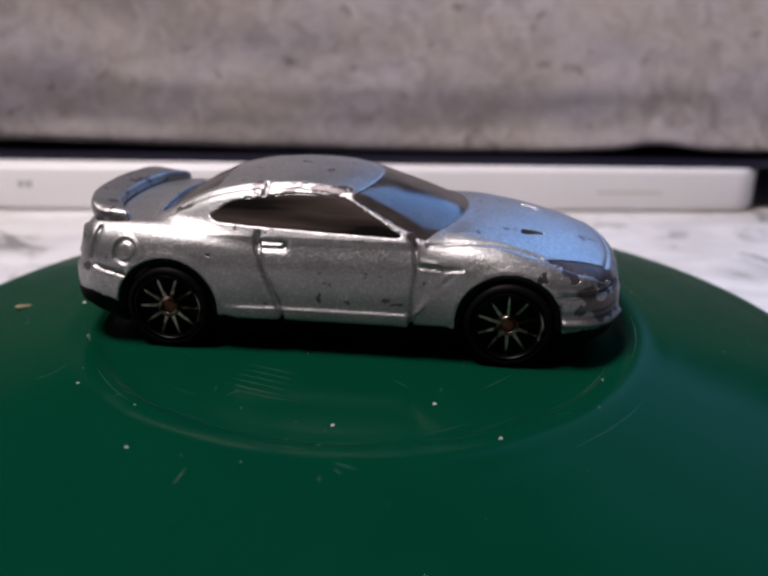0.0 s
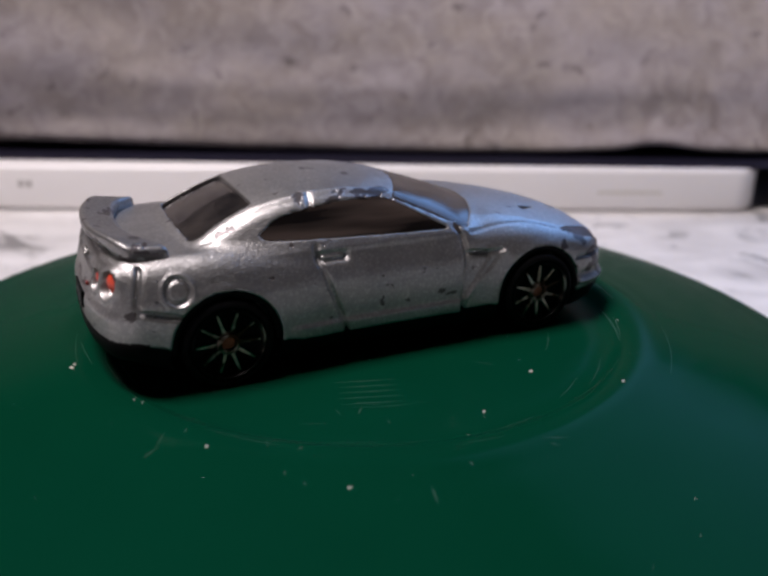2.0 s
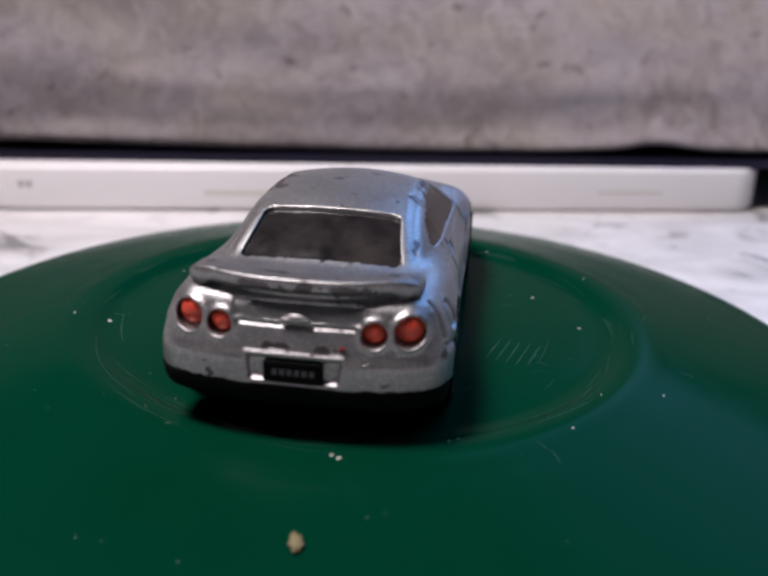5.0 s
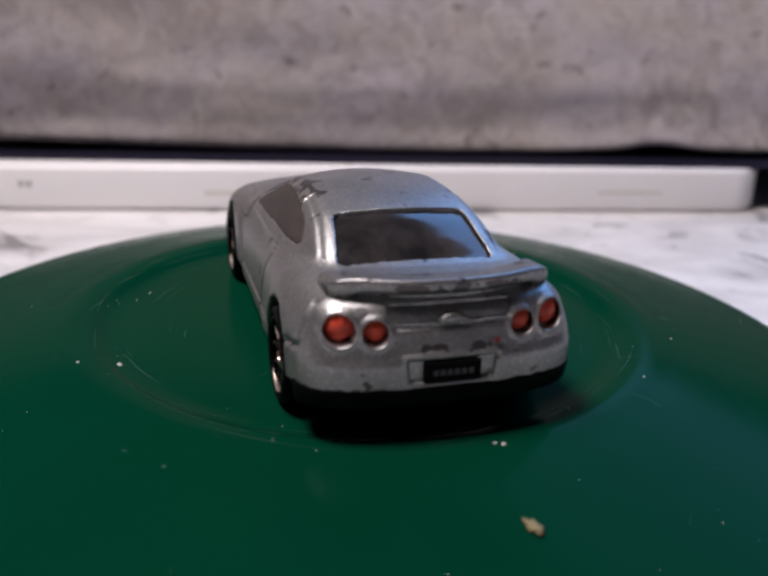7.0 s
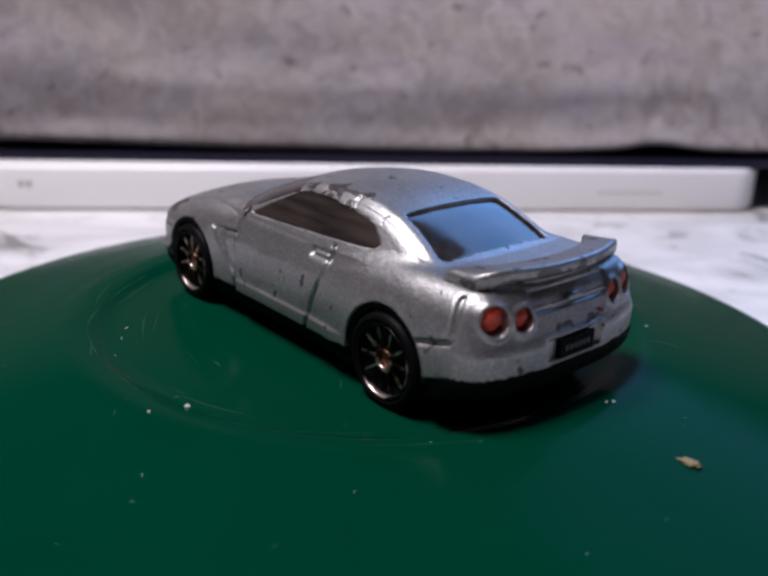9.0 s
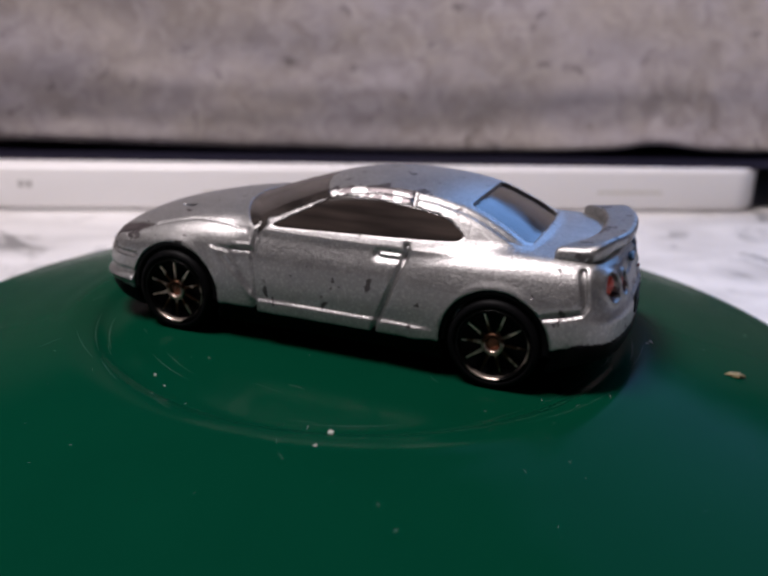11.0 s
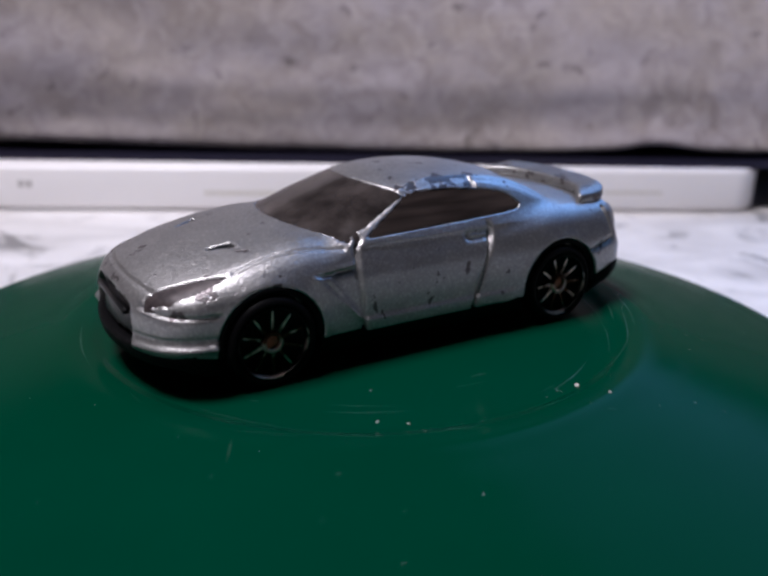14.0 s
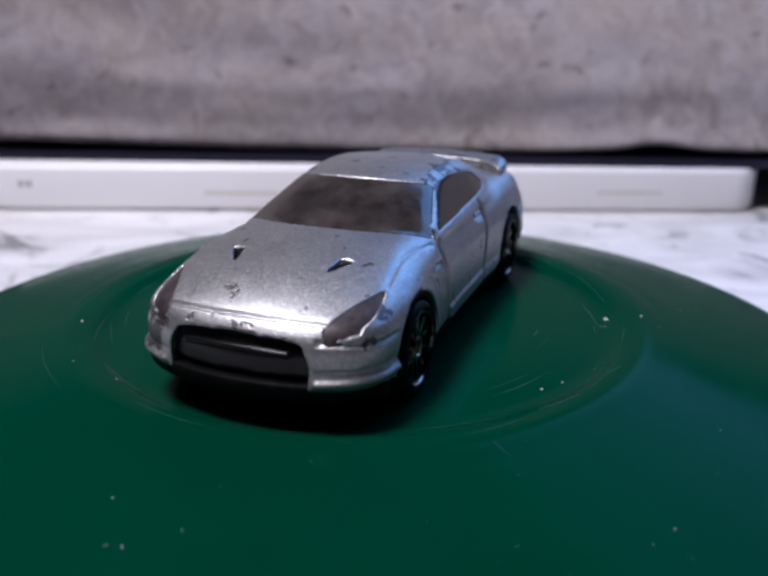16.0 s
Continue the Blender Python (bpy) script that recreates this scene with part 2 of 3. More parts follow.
def box_bm(sx, sy, sz, at=(0, 0, 0), bevel=0.0, segments=2):
    bm = bmesh.new()
    bmesh.ops.create_cube(bm, size=1, matrix=Matrix.Translation(at) @ Matrix.Diagonal((sx, sy, sz, 1)))
    if bevel:
        bmesh.ops.bevel(bm, geom=bm.edges[:], offset=bevel, segments=segments, affect="EDGES", profile=0.5)
    return bm


def smooth_curve(xs, ys):
    """A smooth function through a few points (monotone cubic)."""
    xs, ys = np.asarray(xs, float), np.asarray(ys, float)
    h, d = np.diff(xs), np.diff(ys) / np.diff(xs)
    g = np.zeros(len(xs))
    for i in range(1, len(xs) - 1):
        if d[i - 1] * d[i] > 0:
            w1, w2 = 2 * h[i] + h[i - 1], h[i] + 2 * h[i - 1]
            g[i] = (w1 + w2) / (w1 / d[i - 1] + w2 / d[i])
    g[0], g[-1] = d[0], d[-1]

    def value(x):
        x = np.clip(x, xs[0], xs[-1])
        i = np.clip(np.searchsorted(xs, x, side="right") - 1, 0, len(xs) - 2)
        t = (x - xs[i]) / h[i]
        return (ys[i] * (1 + 2 * t) * (1 - t) ** 2 + g[i] * h[i] * t * (1 - t) ** 2
                + ys[i + 1] * t * t * (3 - 2 * t) + g[i + 1] * h[i] * t * t * (t - 1))
    return value


def skin(field, low, high, step):
    """The surface field(x, y, z) = 0 between two corners, as points and quads: one point in each cell that it crosses, then drawn onto the surface."""
    axes = [np.arange(a, b + step, step, dtype=np.float32) for a, b in zip(low, high)]
    shape = tuple(len(a) for a in axes)
    f = np.empty(shape, np.float32)
    for i in range(0, shape[0], 40):
        g = np.meshgrid(axes[0][i:i + 40], axes[1], axes[2], indexing="ij")
        f[i:i + 40] = field(*g)
    inside = f < 0
    count = sum(inside[a:shape[0] - 1 + a, b:shape[1] - 1 + b, c:shape[2] - 1 + c].astype(np.int8)
                for a in (0, 1) for b in (0, 1) for c in (0, 1))
    cells = np.argwhere((count > 0) & (count < 8))
    index = -np.ones(tuple(s - 1 for s in shape), np.int64)
    index[tuple(cells.T)] = np.arange(len(cells))
    total, hits = np.zeros((len(cells), 3)), np.zeros(len(cells))
    for ax in range(3):
        o1, o2 = [o for o in range(3) if o != ax]
        for a in (0, 1):
            for b in (0, 1):
                p = cells.copy()
                p[:, o1] += a
                p[:, o2] += b
                q = p.copy()
                q[:, ax] += 1
                fp, fq = f[tuple(p.T)], f[tuple(q.T)]
                cut = (fp < 0) != (fq < 0)
                t = np.where(cut, fp / np.where(cut, fp - fq, 1), 0)
                place = p.astype(float)
                place[:, ax] += t
                total[cut] += place[cut]
                hits += cut
    verts = total / hits[:, None] * step + np.array(low)
    faces = []
    for ax in range(3):
        o1, o2 = (ax + 1) % 3, (ax + 2) % 3
        cut = np.argwhere(np.diff(inside.astype(np.int8), axis=ax) != 0)
        cut = cut[(cut[:, o1] > 0) & (cut[:, o2] > 0) & (cut[:, o1] < shape[o1] - 1) & (cut[:, o2] < shape[o2] - 1)]
        ring = []
        for a, b in ((-1, -1), (0, -1), (0, 0), (-1, 0)):
            p = cut.copy()
            p[:, o1] += a
            p[:, o2] += b
            ring.append(index[tuple(p.T)])
        quads = np.stack(ring, 1)
        back = ~inside[tuple(cut.T)]
        quads[back] = quads[back][:, ::-1]
        faces.append(quads)
    for _ in range(3):
        e = step * 0.2
        v = verts.T
        f0 = field(*v)
        grad = np.stack([(field(*(v + e * np.eye(3)[i][:, None])) - field(*(v - e * np.eye(3)[i][:, None]))) / (2 * e) for i in range(3)], 1)
        move = -(f0 / np.maximum((grad ** 2).sum(1), 0.05))[:, None] * grad
        size = np.sqrt((move ** 2).sum(1))[:, None]
        verts = verts + move * np.minimum(1, 0.4 * step / np.maximum(size, 1e-9))
    return verts, np.concatenate(faces)
# ---- the place ----
TABLE_Z = -2.2


def room():
    """The table, the plain walls that close the room, its floor and ceiling."""
    bm = box_bm(150, 90, 3, (0, 5, TABLE_Z - 1.5), 0.3)
    table = from_bm("table", bm, TABLE, None, smooth=False)
    tagged(table, "table with a white grey-marbled cover", "table", kind="structure")
    floor_z = TABLE_Z - 75
    for name, size, at in (("floor", (420, 420, 4), (0, 0, floor_z - 2)), ("ceiling", (420, 420, 4), (0, 0, floor_z + 242)),
                           ("wall_north", (420, 4, 240), (0, 200, floor_z + 120)), ("wall_south", (420, 4, 240), (0, -200, floor_z + 120)),
                           ("wall_east", (4, 396, 240), (200, 0, floor_z + 120)), ("wall_west", (4, 396, 240), (-200, 0, floor_z + 120))):
        ob = from_bm(name, box_bm(*size, at), WALL, None, smooth=False)
        tagged(ob, "plain grey painted " + name.split("_")[0] + " of the room", name.split("_")[0], kind="structure")


def white_device():
    """A slim white plastic case with rounded corners, on small feet, behind the turntable."""
    case = tagged(new("electronic_device"), "slim white plastic device lying on the marbled table", "device")
    case.matrix_world = Matrix.Translation(Vector((0.6, 14.05, TABLE_Z)) * K) @ pose(0, 0, 0, 0, 0, 1.8)

    def slab(low, high, inset, corner, round_edge):
        bm = bmesh.new()
        bmesh.ops.create_cube(bm, size=1, matrix=Matrix.Translation((0, 7.0, (low + high) / 2))
                              @ Matrix.Diagonal((24.8 - 2 * inset, 14.0 - 2 * inset, high - low, 1)))
        up = [e for e in bm.edges if abs(e.verts[0].co.z - e.verts[1].co.z) > 0.05]
        bmesh.ops.bevel(bm, geom=up, offset=corner, segments=8, affect="EDGES", profile=0.5)
        flat = [e for e in bm.edges if abs(e.verts[0].co.z - e.verts[1].co.z) < 1e-4 and len(e.link_faces) == 2
                and any(abs(f.normal.z) > 0.9 for f in e.link_faces) and any(abs(f.normal.z) < 0.1 for f in e.link_faces)]
        bmesh.ops.bevel(bm, geom=flat, offset=round_edge, segments=4, affect="EDGES", profile=0.5)
        return bm

    from_bm("body", slab(0.06, 1.42, 0, 1.0, 0.16), WHITE, case, "glossy white plastic case")
    for x in (-10.8, 10.8):
        for y in (1.5, 12.5):
            v, f = lathe([(0, 0), (0.5, 0), (0.5, 0.08), (0, 0.08)], 16)
            part("foot", [(a + x, b + y, c) for a, b, c in v], f, BLACK, case)
    # Worn print on the front face: the maker's mark and two labels, as plain bars.
    for x, w, z, h, ink in ((-11.02, 0.14, 0.86, 0.2, GREY_INK),
                            (-10.78, 0.16, 0.86, 0.2, GREY_INK), (-4.35, 2.3, 0.60, 0.14, PALE_INK), (7.95, 2.1, 0.66, 0.10, PALE_INK)):
        from_bm("printed_bar", box_bm(w, 0.01, h, (x, -0.003, z)), ink, case, smooth=False)


def dark_band_board():
    """Thin dark board added for the dark band, on the device, under the cushion."""
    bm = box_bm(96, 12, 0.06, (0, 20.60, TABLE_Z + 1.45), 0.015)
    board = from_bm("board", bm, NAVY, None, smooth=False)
    tagged(board, "thin dark board added for the band above the white device", "board")


def cushion():
    """A padded grey fabric cushion with an uneven lower hem, resting on the board."""
    base = TABLE_Z + 1.48
    hem = smooth_curve([-46, -13.6, -11.0, -7, -3, 2, 6, 8.3, 9.7, 11.5, 15, 20, 46],
                       [0.2, 0.27, 0.33, 0.24, 0.14, 0.09, 0.14, 0.25, 0.46, 0.28, 0.2, 0.1, 0.0])
    depth = smooth_curve([0, 0.12, 0.9, 1.4, 2.3, 3.4, 5.0, 8.0, 12.0, 15.0], [0.08, 0.0, 0.10, 0.06, -0.06, -0.03, 0.15, 0.9, 1.9, 3.2])
    xs, ss = np.arange(-46, 46.01, 0.4), np.concatenate([np.arange(0, 3, 0.15), np.arange(3, 10.21, 0.4)])
    verts, faces = [], []
    for x in xs:
        h = float(hem(x))
        for s in ss:
            wave = 0.16 * noise.noise(Vector((x * 0.22, s * 0.5, 1.7))) + 0.05 * noise.noise(Vector((x * 0.9, s * 1.1, 5.1)))
            verts.append((x, 15.8 + float(depth(s)) + 0.019 * x * s + wave, base + h * max(0, 1 - s / 3) + s))
    m = len(ss)
    for x in xs:
        h = float(hem(x))
        verts.append((x, 24.0, base + h))
        verts.append((x, 24.0, base + ss[-1]))
    o = len(xs) * m
    for i in range(len(xs) - 1):
        for k in range(m - 1):
            faces.append((i * m + k, (i + 1) * m + k, (i + 1) * m + k + 1, i * m + k + 1))
        faces.append((i * m, o + 2 * i, o + 2 * i + 2, (i + 1) * m))
        faces.append((i * m + m - 1, (i + 1) * m + m - 1, o + 2 * i + 3, o + 2 * i + 1))
        faces.append((o + 2 * i, o + 2 * i + 1, o + 2 * i + 3, o + 2 * i + 2))
    ob = part("cushion", verts, faces, CLOTH)
    tagged(ob, "padded grey mottled fabric cushion with an uneven hem", "cushion")


def turntable():
    """A glossy green plastic lid with a shallow round recess, a raised ring and a sloping rim."""
    top = smooth_curve([0, 3.3, 3.5, 3.72, 3.95, 4.3, 5.0, 5.5, 6.2, 6.62, 6.78, 6.9, 6.94], [0, 0, 0.02, 0.10, 0.12, 0.06, -0.085, -0.185, -0.335, -0.44, -0.55, -0.75, -1.0])
    rs = np.concatenate([np.linspace(0.0, 3.2, 12), np.arange(3.25, 6.3, 0.05), np.arange(6.3, 6.941, 0.02)])
    profile = [(float(r), float(top(r))) for r in rs] + [(6.94, -1.6), (6.94, TABLE_Z + 0.05), (6.9, TABLE_Z), (6.5, TABLE_Z), (6.5, -1.0), (6.0, -0.6), (0, -0.4)]
    lid = tagged(new("turntable"), "round glossy green plastic turntable with a raised ring, scuffed and dusty", "turntable")
    v, f = lathe(profile, 180)
    part("disc", v, f, GREEN, lid)

    def height(r):
        return float(top(r))

    # Dust: single specks where they lie, and fine dust all over.
    rng = random.Random(4)
    verts, faces = [], []

    def speck(x, y, size):
        z, size = height(math.hypot(x, y)), size * 0.85
        o, k = len(verts), 7
        a0 = rng.random() * 6
        for i in range(k):
            a, r = a0 + 2 * math.pi * i / k, size * rng.uniform(0.6, 1.1)
            verts.append((x + r * math.cos(a), y + r * math.sin(a), z + 0.002))
        verts.append((x, y, z + size * 0.7))
        for i in range(k):
            faces.append((o + i, o + (i + 1) % k, o + k))

    for x, y, size in ((-2.39, -3.61, 0.026), (1.46, -3.57, 0.03), (0.85, -2.64, 0.03), (-3.6, -0.97, 0.02), (-3.29, -2.32, 0.022),
                       (-0.56, 3.44, 0.05), (-0.54, 3.91, 0.026), (1.84, 2.67, 0.026), (1.6, 2.9, 0.02), (-0.3, -3.1, 0.026), (2.9, -2.2, 0.02), (-4.0, 0.15, 0.04), (-3.95, 0.22, 0.03)):
        speck(x, y, size)
    for _ in range(190):
        a, r = rng.uniform(0, 2 * math.pi), 6.3 * math.sqrt(rng.random())
        speck(r * math.cos(a), r * math.sin(a), 0.004 + 0.008 * rng.random() ** 3)
    tagged(part("dust", verts, faces, DUST, lid, "pale dust specks"), kind="stuff")

    # Scuffs: thin pale arcs worn round the ring, and short straight scratches.
    verts, faces = [], []

    def stroke(points, wide):
        o = len(verts)
        for i, (x, y) in enumerate(points):
            x2, y2 = points[min(i + 1, len(points) - 1)]
            x1, y1 = points[max(i - 1, 0)]
            dx, dy = x2 - x1, y2 - y1
            d = math.hypot(dx, dy) or 1
            w = wide * math.sin(math.pi * (i + 0.25) / (len(points) - 0.5)) * rng.uniform(0.6, 1.2)
            for s in (-1, 1):
                px, py = x - s * w * dy / d, y + s * w * dx / d
                verts.append((px, py, height(math.hypot(px, py)) + 0.004))
        for i in range(len(points) - 1):
            faces.append((o + 2 * i, o + 2 * i + 2, o + 2 * i + 3, o + 2 * i + 1))

    for _ in range(46):
        a, r = rng.uniform(0, 2 * math.pi), rng.gauss(3.62, 0.12) if rng.random() < 0.75 else rng.uniform(2.6, 4.4)
        span, drift = rng.uniform(0.05, 0.4), rng.uniform(-0.1, 0.1)
        stroke([((r + drift * t) * math.cos(a + span * t), (r + drift * t) * math.sin(a + span * t)) for t in np.linspace(0, 1, 14)], rng.uniform(0.002, 0.006))
    for k in range(5):
        stroke([(-1.41 - 0.05 * k + t * 0.7, -1.62 - 0.125 * k - 0.32 * t) for t in np.linspace(0, 1, 8)], 0.006)
    for _ in range(26):
        a, r, b, length = rng.uniform(0, 6.28), rng.uniform(1.5, 4.6), rng.uniform(0, 6.28), rng.uniform(0.08, 0.35)
        x, y = r * math.cos(a), r * math.sin(a)
        stroke([(x + t * length * math.cos(b), y + t * length * math.sin(b)) for t in np.linspace(0, 1, 6)], rng.uniform(0.003, 0.007))
    tagged(part("scuff_ring", verts, faces, SCRATCH, lid, "pale scuffs and scratches"), kind="stuff")

    bm = bmesh.new()
    bmesh.ops.create_icosphere(bm, subdivisions=3, radius=1)
    for v in bm.verts:
        v.co *= 1 + 0.6 * noise.noise(v.co * 2.1)
        v.co.x, v.co.y, v.co.z = v.co.x * 0.11, v.co.y * 0.06, v.co.z * 0.026
        v.co = Matrix.Rotation(0.1, 3, "Z") @ v.co + Vector((-5.03, 0.47, height(5.05) + 0.018))
    crumb = from_bm("crumb", bm, CRUMB)
    tagged(crumb, "small beige crumb lying on the green turntable", "crumb")
    return lid, crumb


room()
white_device()
dark_band_board()
cushion()
LID, CRUMB_BIT = turntable()
# ---- the toy car: x forward, y to its left, z up from the ground ----
HOOD = smooth_curve([-3.7, -3.3, -2.6, -1.8, -1.0, 0.0, 1.0, 1.6, 2.0, 2.4, 2.8, 3.1, 3.35, 3.5, 3.62, 3.8],
                    [1.58, 1.61, 1.645, 1.66, 1.62, 1.58, 1.63, 1.66, 1.625, 1.56, 1.47, 1.38, 1.28, 1.19, 1.08, 0.80])
CROWN = smooth_curve([-3.5, -2.2, -1.0, 0.5, 1.5, 2.4, 3.1, 3.6], [0.015, 0.035, 0.03, 0.03, 0.055, 0.085, 0.10, 0.09])
FLANK = smooth_curve([-3.7, -3.3, -2.8, -2.2, -1.5, -0.6, 0.4, 1.3, 2.15, 2.8, 3.3, 3.7],
                     [1.44, 1.49, 1.53, 1.555, 1.52, 1.475, 1.475, 1.50, 1.535, 1.49, 1.41, 1.31])
TUCK = smooth_curve([0.2, 0.5, 0.8, 1.1, 1.35, 1.6, 1.9], [0.04, 0.0, -0.005, 0.015, 0.10, 0.27, 0.5])
NOSE = smooth_curve([0.2, 0.45, 0.7, 1.0, 1.15, 1.4], [3.60, 3.66, 3.64, 3.62, 3.60, 3.5])
TAIL = smooth_curve([0.2, 0.7, 0.95, 1.1, 1.35, 1.6, 1.8], [-3.58, -3.63, -3.63, -3.575, -3.50, -3.47, -3.43])
UNDER = smooth_curve([-3.6, -3.3, -2.9, -2.6, 2.7, 3.2, 3.7], [0.70, 0.70, 0.64, 0.5, 0.49, 0.53, 0.55])
ROOF = smooth_curve([-3.8, -2.75, -2.5, -2.1, -1.62, -1.1, -0.5, 0.0, 0.42, 0.8, 1.2, 1.6, 1.9, 3.9],
                    [0.9, 1.48, 1.64, 1.86, 2.04, 2.125, 2.15, 2.13, 2.06, 1.945, 1.81, 1.65, 1.52, 0.6])
ARCH_X, ARCH_Z, ARCH_R = 2.17, 0.56, 0.655


def smax(a, b, r):
    h = np.maximum(r - np.abs(a - b), 0) / r
    return np.maximum(a, b) + h * h * r * 0.25


def smin(a, b, r):
    return -smax(-a, -b, r)


def cabin_side(x, z):
    """Half width of the cabin at a height."""
    rear = np.clip(-1.1 - x, 0, 2)
    return 1.295 - 0.68 * (np.maximum(z, 1.5) - 1.55) - 0.13 * rear ** 1.6 * 0.9


def front_x(x, y):
    return x + 0.31 * y * y


def rear_x(x, y):
    return x - 0.06 * y * y


def shell(x, y, z):
    """The plain outer form of the car, negative inside."""
    a = np.abs(y)
    hood = (z - (HOOD(x) - CROWN(x) * a * a)) * 0.97
    flank = a - (FLANK(x) - TUCK(z))
    nose = x - (NOSE(z) + 0.08 - 0.185 * a ** 2 - 0.012 * a ** 6)
    tail = (TAIL(z) + 0.075 * a ** 2.4 + 0.009 * a ** 6) - x
    lower = smax(smax(hood, flank, 0.14 + 0.12 * np.clip((x + 2.4) / 1.2, 0, 1)), smax(nose, tail, 0.1), 0.22)
    lower = np.maximum(lower, UNDER(x) - z)
    bent = np.where(x > -0.5, front_x(x, y), rear_x(x, y))
    roof = (z - (ROOF(bent) + 0.015 - 0.075 * a * a)) * 0.86
    side = (a - cabin_side(x, z)) * 0.82
    cabin = smax(roof, side, 0.11)
    cabin = np.maximum(cabin, 1.3 - z)
    return smin(lower, cabin, 0.07)


def arches(x, y, z):
    r = np.minimum(np.hypot(x - ARCH_X, z - ARCH_Z), np.hypot(x + ARCH_X, z - ARCH_Z)) - ARCH_R
    return np.maximum(r, 0.95 - np.abs(y))


def poly(x, z, corners, soft=0.04):
    """Distance-like field of a convex outline given by its corners in order (counter-clockwise)."""
    f = None
    for (x1, z1), (x2, z2) in zip(corners, corners[1:] + corners[:1]):
        d = math.hypot(x2 - x1, z2 - z1)
        g = ((x - x1) * (z2 - z1) - (z - z1) * (x2 - x1)) / d
        f = g if f is None else smax(f, g, soft)
    return f


def line(x, z, points):
    """Distance to a line of points in a plane."""
    best = None
    for (x1, z1), (x2, z2) in zip(points, points[1:]):
        dx, dz = x2 - x1, z2 - z1
        t = np.clip(((x - x1) * dx + (z - z1) * dz) / (dx * dx + dz * dz), 0, 1)
        d = np.hypot(x - x1 - t * dx, z - z1 - t * dz)
        best = d if best is None else np.minimum(best, d)
    return best


def groove(d, depth, wide):
    return depth * np.exp(-(d / wide) ** 2)


def windscreen_zone(x, y, z):
    u = front_x(x, y)
    a = np.abs(y)
    edge = np.maximum(0.44 - u, a - (cabin_side(x, z) - 0.05))
    return np.maximum(smax(np.maximum(edge, -x - 0.2), u - 1.60, 0.05), 1.44 - z)


def rear_zone(x, y, z):
    u = rear_x(x, y)
    a = np.abs(y)
    return np.maximum(smax(smax(u + 1.66, -2.46 - u, 0.05), a - (cabin_side(x, z) - 0.17), 0.10), 1.52 - z)


SIDE_WINDOW = [(0.85, 1.55), (0.07, 1.968), (-0.35, 1.995), (-0.9, 1.965), (-1.42, 1.87), (-1.66, 1.70), (-1.60, 1.635), (-0.6, 1.582)]


def side_zone(x, y, z):
    return np.maximum(poly(x, z, SIDE_WINDOW, 0.05), 0.8 - np.abs(y))


HEADLIGHT = [(2.48, 1.27), (2.98, 1.31), (3.27, 1.24), (3.47, 1.00), (3.42, 0.88), (3.06, 1.05)]


def headlight_zone(x, y, z):
    return np.maximum(poly(x, np.abs(y), HEADLIGHT[::-1], 0.03), 0.99 - z)


def vent_zone(x, y, z):
    a = np.abs(y)
    return np.maximum(poly(x, a, [(2.31, 0.61), (2.60, 0.565), (2.60, 0.60), (2.34, 0.755), (2.29, 0.75)], 0.02), 1.2 - z)


def grille_zone(x, y, z):
    return np.maximum(poly(np.abs(y), z, [(-0.2, 0.40), (0.80, 0.44), (0.84, 0.80), (0.74, 1.02), (0.62, 1.055), (-0.2, 1.085)], 0.06), 3.0 - x)


LAMPS = [(1.115, 1.325, 0.165), (0.775, 1.295, 0.14)]
SEAMS = [
    [(0.93, 1.56), (1.0, 1.45), (1.02, 1.25), (0.99, 0.9), (0.96, 0.5)],
    [(-1.0, 1.53), (-1.02, 1.48), (-1.0, 1.38), (-0.68, 0.5)],
    [(-2.72, 0.98), (-2.95, 1.03), (-3.12, 1.08), (-3.16, 1.16), (-3.08, 1.5)],
]


